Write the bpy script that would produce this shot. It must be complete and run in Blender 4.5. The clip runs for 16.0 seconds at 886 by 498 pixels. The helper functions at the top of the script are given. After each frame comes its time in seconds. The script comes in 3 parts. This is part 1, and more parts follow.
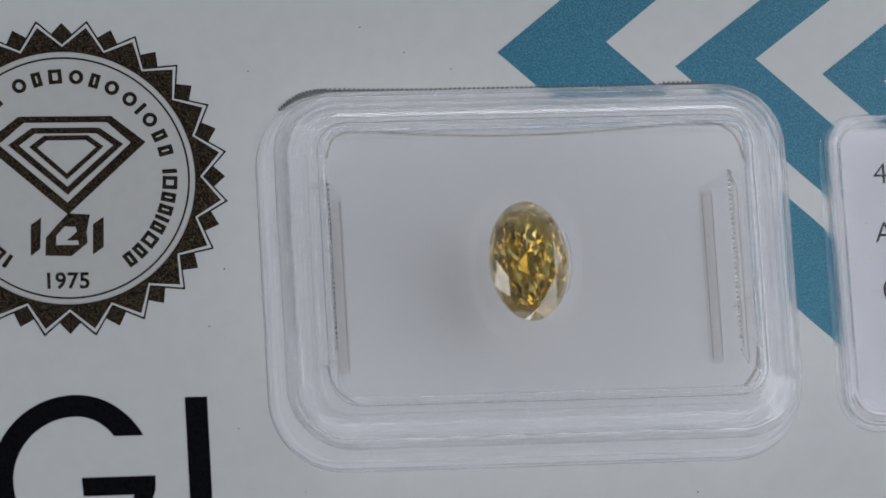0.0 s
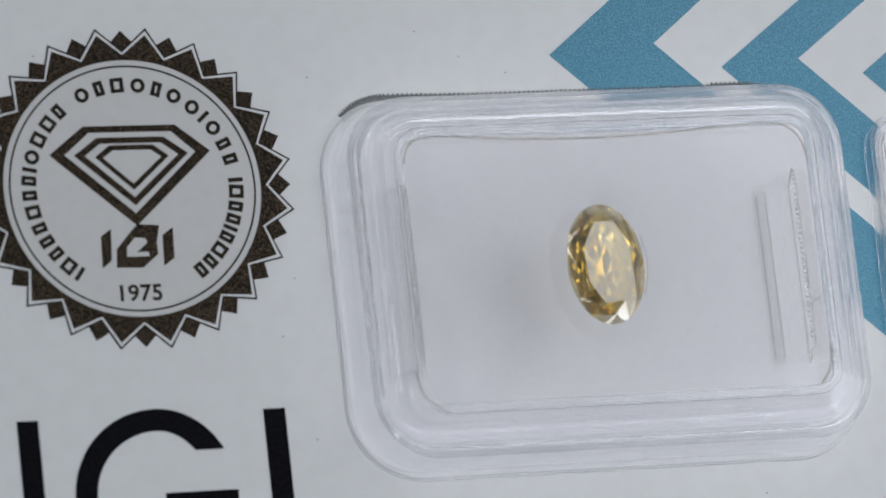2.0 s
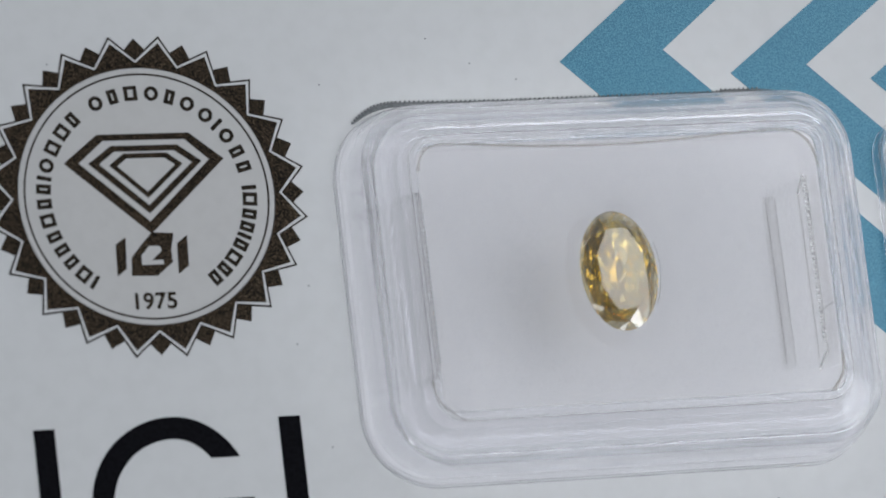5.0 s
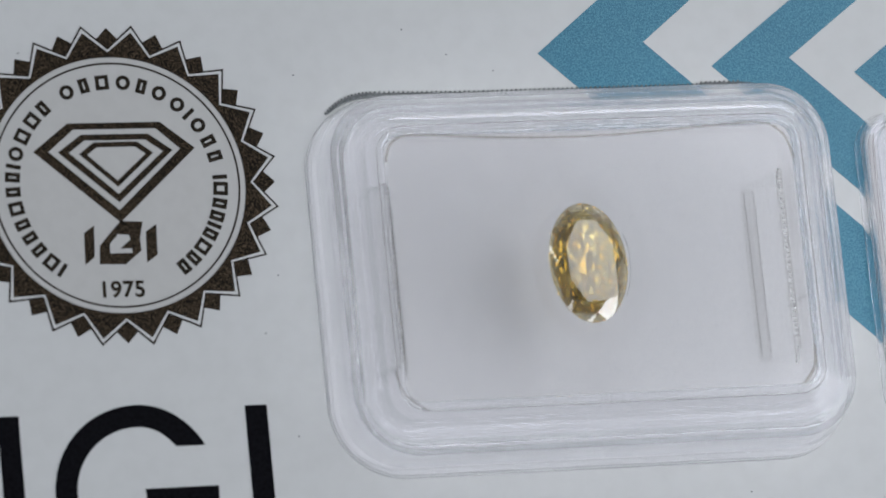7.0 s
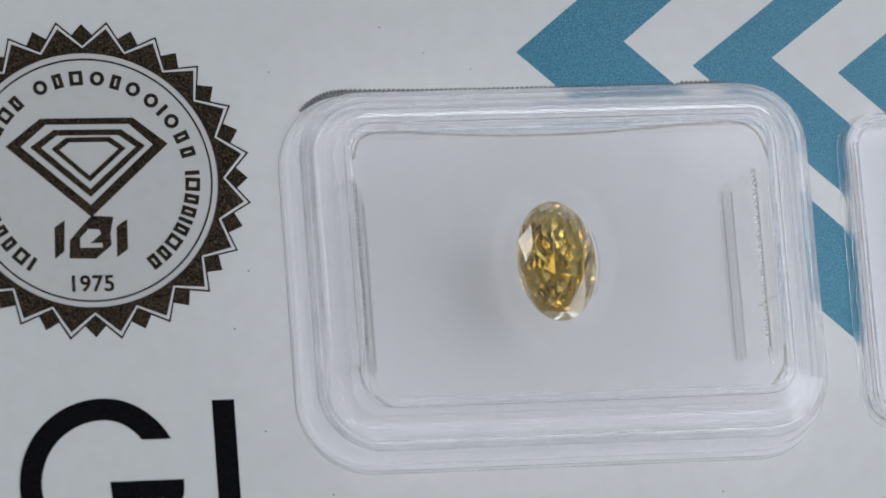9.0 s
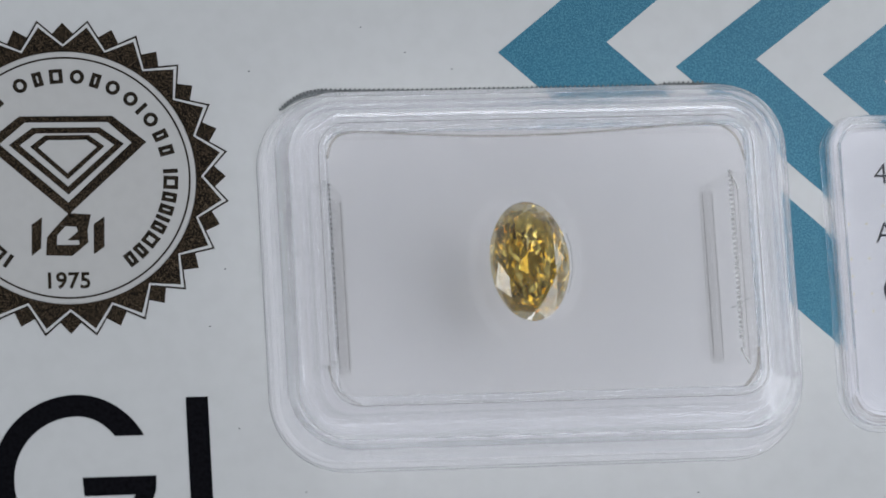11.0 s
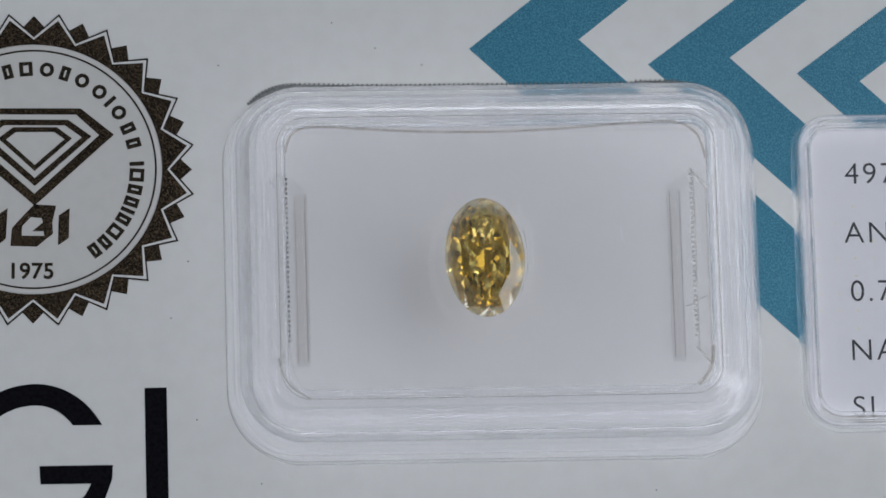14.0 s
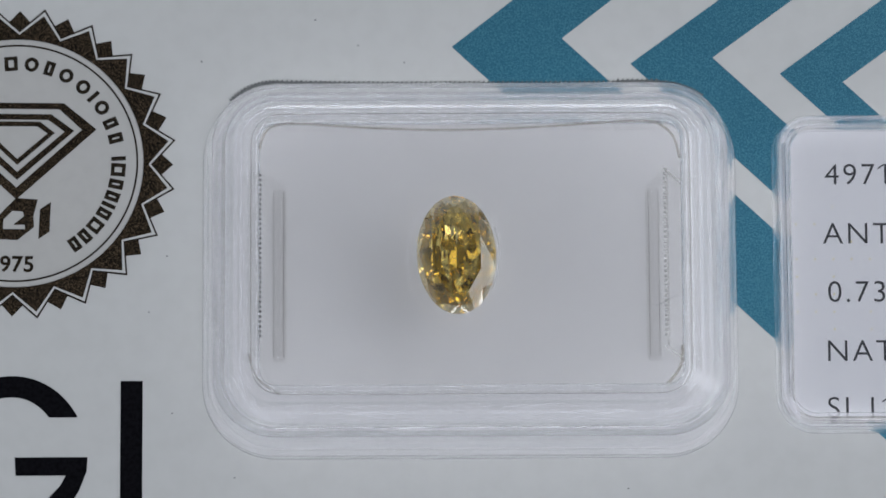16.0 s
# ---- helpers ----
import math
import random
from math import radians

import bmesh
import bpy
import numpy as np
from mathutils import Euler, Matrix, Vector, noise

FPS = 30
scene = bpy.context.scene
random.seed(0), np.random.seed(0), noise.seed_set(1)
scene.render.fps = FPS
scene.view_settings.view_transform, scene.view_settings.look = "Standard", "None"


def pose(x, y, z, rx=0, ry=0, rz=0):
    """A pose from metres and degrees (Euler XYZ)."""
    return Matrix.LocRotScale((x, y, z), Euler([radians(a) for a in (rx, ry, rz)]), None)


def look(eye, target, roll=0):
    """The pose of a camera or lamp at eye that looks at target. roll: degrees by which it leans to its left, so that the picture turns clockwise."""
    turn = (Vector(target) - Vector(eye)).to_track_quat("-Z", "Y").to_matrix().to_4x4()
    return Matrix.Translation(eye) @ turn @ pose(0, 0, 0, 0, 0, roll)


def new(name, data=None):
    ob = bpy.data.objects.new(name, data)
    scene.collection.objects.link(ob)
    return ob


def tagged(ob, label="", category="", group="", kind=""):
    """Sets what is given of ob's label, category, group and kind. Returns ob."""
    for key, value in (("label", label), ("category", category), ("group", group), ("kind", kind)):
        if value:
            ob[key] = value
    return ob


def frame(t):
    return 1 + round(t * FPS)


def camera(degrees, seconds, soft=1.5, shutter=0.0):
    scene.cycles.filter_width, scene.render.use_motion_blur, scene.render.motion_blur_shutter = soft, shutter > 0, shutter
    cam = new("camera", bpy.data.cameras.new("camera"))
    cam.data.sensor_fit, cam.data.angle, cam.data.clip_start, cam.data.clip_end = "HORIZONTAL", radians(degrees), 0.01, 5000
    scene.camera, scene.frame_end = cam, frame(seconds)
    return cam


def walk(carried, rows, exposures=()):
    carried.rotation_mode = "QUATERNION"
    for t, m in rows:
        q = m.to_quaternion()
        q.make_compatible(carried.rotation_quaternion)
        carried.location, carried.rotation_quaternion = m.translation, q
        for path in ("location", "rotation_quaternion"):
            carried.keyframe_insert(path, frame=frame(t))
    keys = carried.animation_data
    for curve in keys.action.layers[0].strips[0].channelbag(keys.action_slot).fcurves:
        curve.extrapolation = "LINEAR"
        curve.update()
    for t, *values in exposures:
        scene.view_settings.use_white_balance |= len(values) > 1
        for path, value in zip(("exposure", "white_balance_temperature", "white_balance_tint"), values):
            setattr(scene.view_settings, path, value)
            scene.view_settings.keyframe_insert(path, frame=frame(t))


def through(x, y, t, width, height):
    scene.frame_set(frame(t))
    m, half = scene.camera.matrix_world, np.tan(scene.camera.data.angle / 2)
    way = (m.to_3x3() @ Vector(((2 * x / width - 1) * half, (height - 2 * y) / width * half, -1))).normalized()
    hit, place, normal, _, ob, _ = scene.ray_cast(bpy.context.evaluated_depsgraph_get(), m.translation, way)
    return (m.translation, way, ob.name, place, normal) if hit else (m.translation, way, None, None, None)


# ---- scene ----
MM = 0.001
cam = camera(9.0, 16.0, soft=1.6)
# close-up lens: the card's far ends fall slightly out of focus
cam.data.dof.use_dof, cam.data.dof.focus_distance, cam.data.dof.aperture_fstop = True, 0.3125, 60.0
# seconds, eye in millimetres, turn in degrees; the card's face is z = 0
PATH = [
    (0.0, -53.53, -66.55, 299.86, 13.219, -8.460, -3.489),
    (0.5, -65.59, -66.35, 296.87, 13.513, -10.455, -4.258),
    (1.0, -76.65, -64.79, 294.06, 13.569, -12.316, -4.961),
    (1.5, -89.41, -64.54, 289.88, 14.000, -14.471, -5.799),
    (2.0, -100.47, -62.52, 286.30, 14.083, -16.380, -6.549),
    (2.5, -112.41, -60.48, 282.17, 14.248, -18.447, -7.348),
    (3.0, -117.98, -59.75, 280.00, 14.401, -19.402, -7.754),
    (3.5, -117.99, -59.74, 280.00, 14.400, -19.403, -7.754),
    (4.0, -115.05, -59.74, 281.63, 14.226, -18.866, -7.539),
    (6.5, -94.08, -63.02, 288.74, 13.891, -15.259, -6.118),
    (7.0, -90.10, -63.14, 290.12, 13.735, -14.601, -5.821),
    (7.5, -84.88, -64.19, 291.60, 13.729, -13.711, -5.460),
    (8.0, -79.88, -65.42, 292.72, 13.794, -12.860, -5.143),
    (8.5, -75.15, -64.81, 294.62, 13.494, -12.061, -4.809),
    (9.0, -70.75, -65.81, 295.50, 13.545, -11.335, -4.528),
    (11.5, -49.07, -66.59, 300.76, 13.104, -7.737, -3.159),
    (12.0, -43.53, -67.60, 301.48, 13.185, -6.823, -2.836),
    (12.5, -39.63, -67.28, 302.21, 13.048, -6.193, -2.591),
    (13.0, -35.44, -68.22, 302.71, 13.149, -5.519, -2.296),
    (13.5, -30.08, -67.88, 303.71, 12.994, -4.634, -1.972),
    (14.0, -24.89, -67.50, 304.69, 12.845, -3.783, -1.674),
    (14.5, -19.65, -67.16, 305.40, 12.718, -2.924, -1.368),
    (15.0, -14.73, -66.90, 306.00, 12.614, -2.131, -1.042),
    (15.5, -9.33, -66.06, 306.83, 12.406, -1.249, -0.711),
    (16.0, -4.00, -67.54, 306.94, 12.649, -0.389, -0.358),
]
walk(cam, [(t, pose(x * MM, y * MM, z * MM, rx, ry, rz)) for t, x, y, z, rx, ry, rz in PATH],
     [(0.0, -0.86), (0.4, -0.69), (1.6, -0.66), (2.0, -0.50), (12.5, -0.52), (13.0, -0.66), (16.0, -0.63)])

# ---- light: soft studio boxes over the table, pale room behind them ----
world = bpy.data.worlds.new("studio")
scene.world = world
world.use_nodes = True
# pale light-tent walls all round, dark round the camera overhead
wn, wl = world.node_tree.nodes, world.node_tree.links
back = wn["Background"]
way, split, tone = wn.new("ShaderNodeTexCoord"), wn.new("ShaderNodeSeparateXYZ"), wn.new("ShaderNodeValToRGB")
wl.new(way.outputs["Generated"], split.inputs[0])
wl.new(split.outputs["Z"], tone.inputs["Fac"])
for p in (0.6, 0.9):
    tone.color_ramp.elements.new(p)
for e, (p, v) in zip(tone.color_ramp.elements, ((0.12, 1.25), (0.55, 0.55), (0.88, 0.46), (0.98, 0.15))):
    e.position, e.color = p, (0.78 * v, 0.85 * v, 0.96 * v, 1)
wl.new(tone.outputs["Color"], back.inputs["Color"])
back.inputs["Strength"].default_value = 0.80


def softbox(name, eye, target, width, height, power, colour):
    data = bpy.data.lights.new(name, "AREA")
    data.shape, data.size, data.size_y, data.energy, data.color = "RECTANGLE", width, height, power, colour
    ob = new(name, data)
    ob.matrix_world = look(eye, target)
    return ob


softbox("softbox", (0.225, 0.045, 0.31), (0.01, 0, 0), 0.25, 0.25, 0.46, (0.945, 0.977, 1.035))
# added fill, low on the right: makes up brightness and the rise towards that side
softbox("side_fill", (0.27, -0.09, 0.14), (0.02, 0, 0), 0.26, 0.12, 0.20, (0.945, 0.977, 1.035))
# long narrow lamp strips along the other three sides of the table
for x, y, z, length, width, power in ((-0.56, 0.0, 0.36, 1.5, 0.035, 0.62), (0.0, 0.60, 0.40, 1.6, 0.04, 1.45), (0.05, -0.54, 0.34, 1.6, 0.08, 2.1)):
    softbox("lamp_strip", (x, y, z), (0, 0, 0), length, width, power, (0.945, 0.977, 1.035))


# ---- materials ----
def material(name):
    m = bpy.data.materials.new(name)
    m.use_nodes = True
    return m, m.node_tree.nodes, m.node_tree.links, m.node_tree.nodes["Principled BSDF"]


def noise_node(nodes, links, scale, detail=3.0):
    co = nodes.new("ShaderNodeTexCoord")
    n = nodes.new("ShaderNodeTexNoise")
    n.inputs["Scale"].default_value, n.inputs["Detail"].default_value = scale, detail
    links.new(co.outputs["Object"], n.inputs["Vector"])
    return n


def ramp(nodes, links, value, stops):
    r = nodes.new("ShaderNodeValToRGB")
    while len(r.color_ramp.elements) < len(stops):
        r.color_ramp.elements.new(0.5)
    for e, (p, c) in zip(r.color_ramp.elements, stops):
        e.position, e.color = p, (*c, 1)
    links.new(value, r.inputs["Fac"])
    return r.outputs["Color"]


def bump(nodes, links, value, shader, distance, strength=1.0):
    b = nodes.new("ShaderNodeBump")
    b.inputs["Distance"].default_value, b.inputs["Strength"].default_value = distance, strength
    links.new(value, b.inputs["Height"])
    links.new(b.outputs["Normal"], shader.inputs["Normal"])


def printed(name, dark, light, grain, rough, metal=0.0, coat=0.0, spread=(0.38, 0.66), depth=0.000004, shine=0.5):
    """Paper or ink: two tones mixed by a fine grain and a wide stain, with slight relief."""
    m, nodes, links, p = material(name)
    fine = noise_node(nodes, links, grain, 2.0)
    wide = noise_node(nodes, links, 90.0, 3.0)
    mix = nodes.new("ShaderNodeMath")
    mix.operation = "MULTIPLY_ADD"
    links.new(wide.outputs["Fac"], mix.inputs[0])
    mix.inputs[1].default_value = 0.12
    links.new(fine.outputs["Fac"], mix.inputs[2])
    links.new(ramp(nodes, links, mix.outputs[0], [(spread[0], dark), (spread[1], light)]), p.inputs["Base Color"])
    p.inputs["Roughness"].default_value, p.inputs["Metallic"].default_value = rough, metal
    p.inputs["Specular IOR Level"].default_value = shine
    p.inputs["Coat Weight"].default_value, p.inputs["Coat Roughness"].default_value = coat, 0.22
    bump(nodes, links, fine.outputs["Fac"], p, depth)
    return m


PAPER = printed("card_paper", (0.628, 0.632, 0.622), (0.648, 0.652, 0.643), 900.0, 0.45, coat=0.9)
SEAL_PAPER = printed("seal_varnish", (0.515, 0.508, 0.490), (0.535, 0.528, 0.510), 1200.0, 0.5, coat=0.25)
LINER = printed("liner_paper", (0.612, 0.604, 0.612), (0.632, 0.623, 0.630), 1400.0, 0.6)
LABEL = printed("label_paper", (0.715, 0.71, 0.75), (0.745, 0.74, 0.775), 3000.0, 0.6)
BLUE = printed("blue_metallic_ink", (0.024, 0.158, 0.250), (0.085, 0.300, 0.405), 13000.0, 0.34, metal=0.35, coat=0.5, spread=(0.46, 0.78), depth=0.000012)
BROWN = printed("brown_foil_ink", (0.006, 0.004, 0.0022), (0.125, 0.088, 0.054), 14000.0, 0.45, metal=0.15, shine=0.12, coat=0.02, spread=(0.52, 0.80), depth=0.000015)
LINE = printed("brown_line_ink", (0.008, 0.006, 0.004), (0.045, 0.034, 0.024), 8000.0, 0.45, metal=0.1, shine=0.1, spread=(0.42, 0.72))
BLACK = printed("black_ink", (0.002, 0.002, 0.003), (0.006, 0.006, 0.008), 5000.0, 0.5, shine=0.04)
TYPE = printed("label_type_ink", (0.010, 0.010, 0.014), (0.05, 0.05, 0.06), 9000.0, 0.6)
YELLOW = printed("yellow_dot_ink", (0.62, 0.55, 0.25), (0.75, 0.68, 0.4), 9000.0, 0.6)
TABLE = printed("grey_tabletop", (0.28, 0.28, 0.29), (0.34, 0.34, 0.35), 300.0, 0.5)
KNURL = printed("grey_knurl", (0.06, 0.068, 0.07), (0.30, 0.31, 0.31), 16000.0, 0.35, spread=(0.42, 0.80))


def stone_material(name, through, inner, straight, share):
    """Cut diamond: light bends through with a faint tint, is thrown back inside with a deeper one, and some leaks straight."""
    m, nodes, links, p = material(name)
    nodes.remove(p)
    f, r, g, t, x, y = (nodes.new("ShaderNode" + k) for k in ("Fresnel", "BsdfRefraction", "BsdfGlossy", "BsdfTransparent", "MixShader", "MixShader"))
    for n in (f, r):
        n.inputs["IOR"].default_value = 2.30
    r.inputs["Color"].default_value, r.inputs["Roughness"].default_value = (*through, 1), 0.0
    g.inputs["Color"].default_value, g.inputs["Roughness"].default_value = (*inner, 1), 0.0
    t.inputs["Color"].default_value = (*straight, 1)
    links.new(f.outputs["Fac"], x.inputs["Fac"])
    links.new(r.outputs["BSDF"], x.inputs[1])
    links.new(g.outputs["BSDF"], x.inputs[2])
    y.inputs["Fac"].default_value = share
    links.new(x.outputs["Shader"], y.inputs[1])
    links.new(t.outputs["BSDF"], y.inputs[2])
    links.new(y.outputs["Shader"], nodes["Material Output"].inputs["Surface"])
    return m


# one stone colour; pale rim and browner base tints paint in light's path inside
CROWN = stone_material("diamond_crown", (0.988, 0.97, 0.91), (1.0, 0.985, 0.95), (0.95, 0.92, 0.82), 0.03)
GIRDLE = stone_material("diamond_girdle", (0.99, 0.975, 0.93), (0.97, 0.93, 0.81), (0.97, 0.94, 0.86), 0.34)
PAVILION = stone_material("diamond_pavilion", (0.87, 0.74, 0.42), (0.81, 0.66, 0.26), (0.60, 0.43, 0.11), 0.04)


def facing_gloss(nodes, links, weight, least, most, power):
    """Gloss that rises towards grazing view, the same on both sides of a thin sheet."""
    weight.inputs["Blend"].default_value = 0.5
    up, fit = nodes.new("ShaderNodeMath"), nodes.new("ShaderNodeMath")
    up.operation, fit.operation = "POWER", "MULTIPLY_ADD"
    links.new(weight.outputs["Facing"], up.inputs[0])
    up.inputs[1].default_value = power
    links.new(up.outputs[0], fit.inputs[0])
    fit.inputs[1].default_value, fit.inputs[2].default_value = most, least
    return fit.outputs[0]


def moulded(name, share, haze, colour, ior=1.46, veil=(0.94, 0.935, 0.97), shine=0.09, most=0.75):
    """Thin clear moulding: most of it lets light straight through, some bends it, a little scatters it."""
    m, nodes, links, p = material(name)
    p.inputs["Base Color"].default_value = (*colour, 1)
    p.inputs["Transmission Weight"].default_value = 1.0
    p.inputs["IOR"].default_value, p.inputs["Roughness"].default_value = ior, 0.06
    f, g, s, d, x, y, z = (nodes.new("ShaderNode" + k) for k in ("LayerWeight", "BsdfGlossy", "BsdfTransparent", "BsdfDiffuse", "MixShader", "MixShader", "MixShader"))
    gloss = facing_gloss(nodes, links, f, shine, most, 3.0)
    n = noise_node(nodes, links, 500.0, 2.0)
    b = nodes.new("ShaderNodeBump")
    b.inputs["Distance"].default_value, b.inputs["Strength"].default_value = 0.00003, 0.05
    links.new(n.outputs["Fac"], b.inputs["Height"])
    for t in (g, p):
        links.new(b.outputs["Normal"], t.inputs["Normal"])
    g.inputs["Roughness"].default_value = 0.025
    s.inputs["Color"].default_value = (*colour, 1)
    d.inputs["Color"].default_value = (*veil, 1)
    links.new(gloss, x.inputs["Fac"])
    links.new(s.outputs["BSDF"], x.inputs[1])
    links.new(g.outputs["BSDF"], x.inputs[2])
    y.inputs["Fac"].default_value = haze
    links.new(x.outputs["Shader"], y.inputs[1])
    links.new(d.outputs["BSDF"], y.inputs[2])
    z.inputs["Fac"].default_value = share
    links.new(y.outputs["Shader"], z.inputs[1])
    links.new(p.outputs["BSDF"], z.inputs[2])
    links.new(z.outputs["Shader"], nodes["Material Output"].inputs["Surface"])
    return m


PLASTIC = moulded("clear_plastic", 0.62, 0.115, (0.985, 0.988, 0.995), shine=0.15, most=0.38)
CASE_PLASTIC = moulded("clear_case_plastic", 0.60, 0.02, (0.985, 0.988, 0.995), shine=0.07, most=0.5)
RAIL = moulded("faint_grey_moulding", 0.0, 0.006, (0.996, 0.996, 0.995), veil=(0.42, 0.41, 0.40), shine=0.012, most=0.12)
SOFT = moulded("soft_moulding_edge", 0.0, 0.065, (0.975, 0.97, 0.965), veil=(0.46, 0.44, 0.41), shine=0.03)
RIB = moulded("greyish_rib", 0.0, 0.03, (0.985, 0.983, 0.98), veil=(0.30, 0.295, 0.30), shine=0.02, most=0.5)
# the same clear plastic twice, with a shaded and a lit tone painted in
SHADED_TOOTH = moulded("shaded_tooth", 0.0, 0.5, (0.9, 0.9, 0.9), veil=(0.10, 0.10, 0.11), shine=0.08)
LIT_EDGE = moulded("lit_edge", 0.0, 0.3, (0.97, 0.97, 0.97), veil=(0.75, 0.74, 0.72), shine=0.15)
THIN = moulded("thin_clear_plastic", 0.0, 0.006, (0.997, 0.997, 0.998), shine=0.012, most=0.5)
CUT = moulded("brownish_film_edge", 0.0, 0.20, (0.96, 0.945, 0.92), veil=(0.34, 0.30, 0.25), shine=0.05)
FAINT = moulded("faint_moulding_edge", 0.0, 0.30, (0.96, 0.95, 0.94), veil=(0.42, 0.40, 0.37), shine=0.05)


def film_material():
    m, nodes, links, p = material("clear_film")
    nodes.remove(p)
    f, g, s, x = (nodes.new("ShaderNode" + k) for k in ("LayerWeight", "BsdfGlossy", "BsdfTransparent", "MixShader"))
    gloss = facing_gloss(nodes, links, f, 0.015, 0.06, 3.5)
    g.inputs["Roughness"].default_value = 0.08
    n = noise_node(nodes, links, 160.0, 2.0)
    b = nodes.new("ShaderNodeBump")
    b.inputs["Distance"].default_value, b.inputs["Strength"].default_value = 0.0002, 0.4
    links.new(n.outputs["Fac"], b.inputs["Height"])
    links.new(b.outputs["Normal"], g.inputs["Normal"])
    links.new(gloss, x.inputs["Fac"])
    links.new(s.outputs["BSDF"], x.inputs[1])
    links.new(g.outputs["BSDF"], x.inputs[2])
    links.new(x.outputs["Shader"], nodes["Material Output"].inputs["Surface"])
    return m


FILM = film_material()


# ---- building tools; all their lengths are in millimetres ----
def mesh_of(name, verts, faces, mat, smooth=False):
    me = bpy.data.meshes.new(name)
    me.from_pydata([(x * MM, y * MM, z * MM) for x, y, z in verts], [], faces)
    me.update()
    bm = bmesh.new()
    bm.from_mesh(me)
    bmesh.ops.recalc_face_normals(bm, faces=bm.faces)
    bm.to_mesh(me)
    bm.free()
    me.materials.append(mat)
    for f in me.polygons:
        f.use_smooth = smooth
    return me


def part(name, me, parent, label="", at=None, shadow=True):
    ob = new(name, me)
    ob.parent = parent
    if at is not None:
        ob.matrix_basis = at
    ob.visible_shadow = shadow
    return tagged(ob, label) if label else ob


def empty(name, at=None):
    ob = new(name)
    ob.empty_display_size = 0.002
    if at is not None:
        ob.matrix_basis = at
    return ob


def slab(name, outline, z0, z1, mat):
    """A flat plate with the outline given, from z0 to z1."""
    n = len(outline)
    v = [(x, y, z0) for x, y in outline] + [(x, y, z1) for x, y in outline]
    f = [list(range(n))[::-1], list(range(n, 2 * n))] + [[i, (i + 1) % n, n + (i + 1) % n, n + i] for i in range(n)]
    return mesh_of(name, v, f, mat)


def band(name, outer, inner, z0, z1, mat):
    """A flat closed band between two outlines of as many points."""
    n = len(outer)
    v = [(x, y, z) for z in (z0, z1) for line in (outer, inner) for x, y in line]
    f = []
    for i in range(n):
        j = (i + 1) % n
        f += [[2 * n + i, 2 * n + j, 3 * n + j, 3 * n + i], [i, n + i, n + j, j], [i, j, 2 * n + j, 2 * n + i], [n + i, 3 * n + i, 3 * n + j, n + j]]
    return mesh_of(name, v, f, mat)


def round_rect(hx, hy, r, steps=10):
    out = []
    for cx, cy, a in ((hx - r, hy - r, 0), (r - hx, hy - r, 90), (r - hx, r - hy, 180), (hx - r, r - hy, 270)):
        for i in range(steps + 1):
            b = radians(a + 90 * i / steps)
            out.append((cx + r * math.cos(b), cy + r * math.sin(b)))
    return out


def chaikin(points, times):
    for _ in range(times):
        out = []
        for (a, b), (c, d) in zip(points, points[1:] + points[:1]):
            out += [(0.8 * a + 0.2 * c, 0.8 * b + 0.2 * d), (0.2 * a + 0.8 * c, 0.2 * b + 0.8 * d)]
        points = out
    return points


def swept(name, hx, hy, r, profile, mat, rounds=2, steps=14, closed=True):
    """A profile of (inset, height) carried round a rounded rectangle: a closed ring, or a thin sheet."""
    profile = chaikin(profile, rounds)
    rows = [[(x, y, z) for x, y in round_rect(hx - o, hy - o, max(r - o, 0.5), steps)] for o, z in profile]
    n, k = len(rows[0]), len(rows)
    v = [p for row in rows for p in row]
    f = [[i * n + j, i * n + (j + 1) % n, ((i + 1) % k) * n + (j + 1) % n, ((i + 1) % k) * n + j] for i in range(k if closed else k - 1) for j in range(n)]
    return mesh_of(name, v, f, mat, True)


def block(name, x0, x1, y0, y1, z0, z1, mat, bevel=0.1):
    bm = bmesh.new()
    bmesh.ops.create_cube(bm, size=1, matrix=Matrix.Translation(((x0 + x1) / 2, (y0 + y1) / 2, (z0 + z1) / 2)) @ Matrix.Diagonal((x1 - x0, y1 - y0, z1 - z0, 1)))
    bmesh.ops.bevel(bm, geom=bm.edges[:], offset=bevel, segments=3, affect="EDGES", profile=0.5)
    bmesh.ops.scale(bm, vec=(MM, MM, MM), verts=bm.verts)
    me = bpy.data.meshes.new(name)
    bm.to_mesh(me)
    bm.free()
    me.materials.append(mat)
    return me


def tube(name, points, radius, mat, closed=False):
    cu = bpy.data.curves.new(name, "CURVE")
    cu.dimensions, cu.bevel_depth, cu.bevel_resolution, cu.resolution_u = "3D", radius * MM, 2, 6
    s = cu.splines.new("NURBS")
    s.points.add(len(points) - 1)
    for p, c in zip(s.points, points):
        p.co = (c[0] * MM, c[1] * MM, c[2] * MM, 1)
    s.use_endpoint_u, s.order_u, s.use_cyclic_u = True, 3, closed
    ob = new(name, cu)
    me = bpy.data.meshes.new_from_object(ob.evaluated_get(bpy.context.evaluated_depsgraph_get()))
    bpy.data.objects.remove(ob)
    me.name = name
    me.materials.clear()
    me.materials.append(mat)
    return me


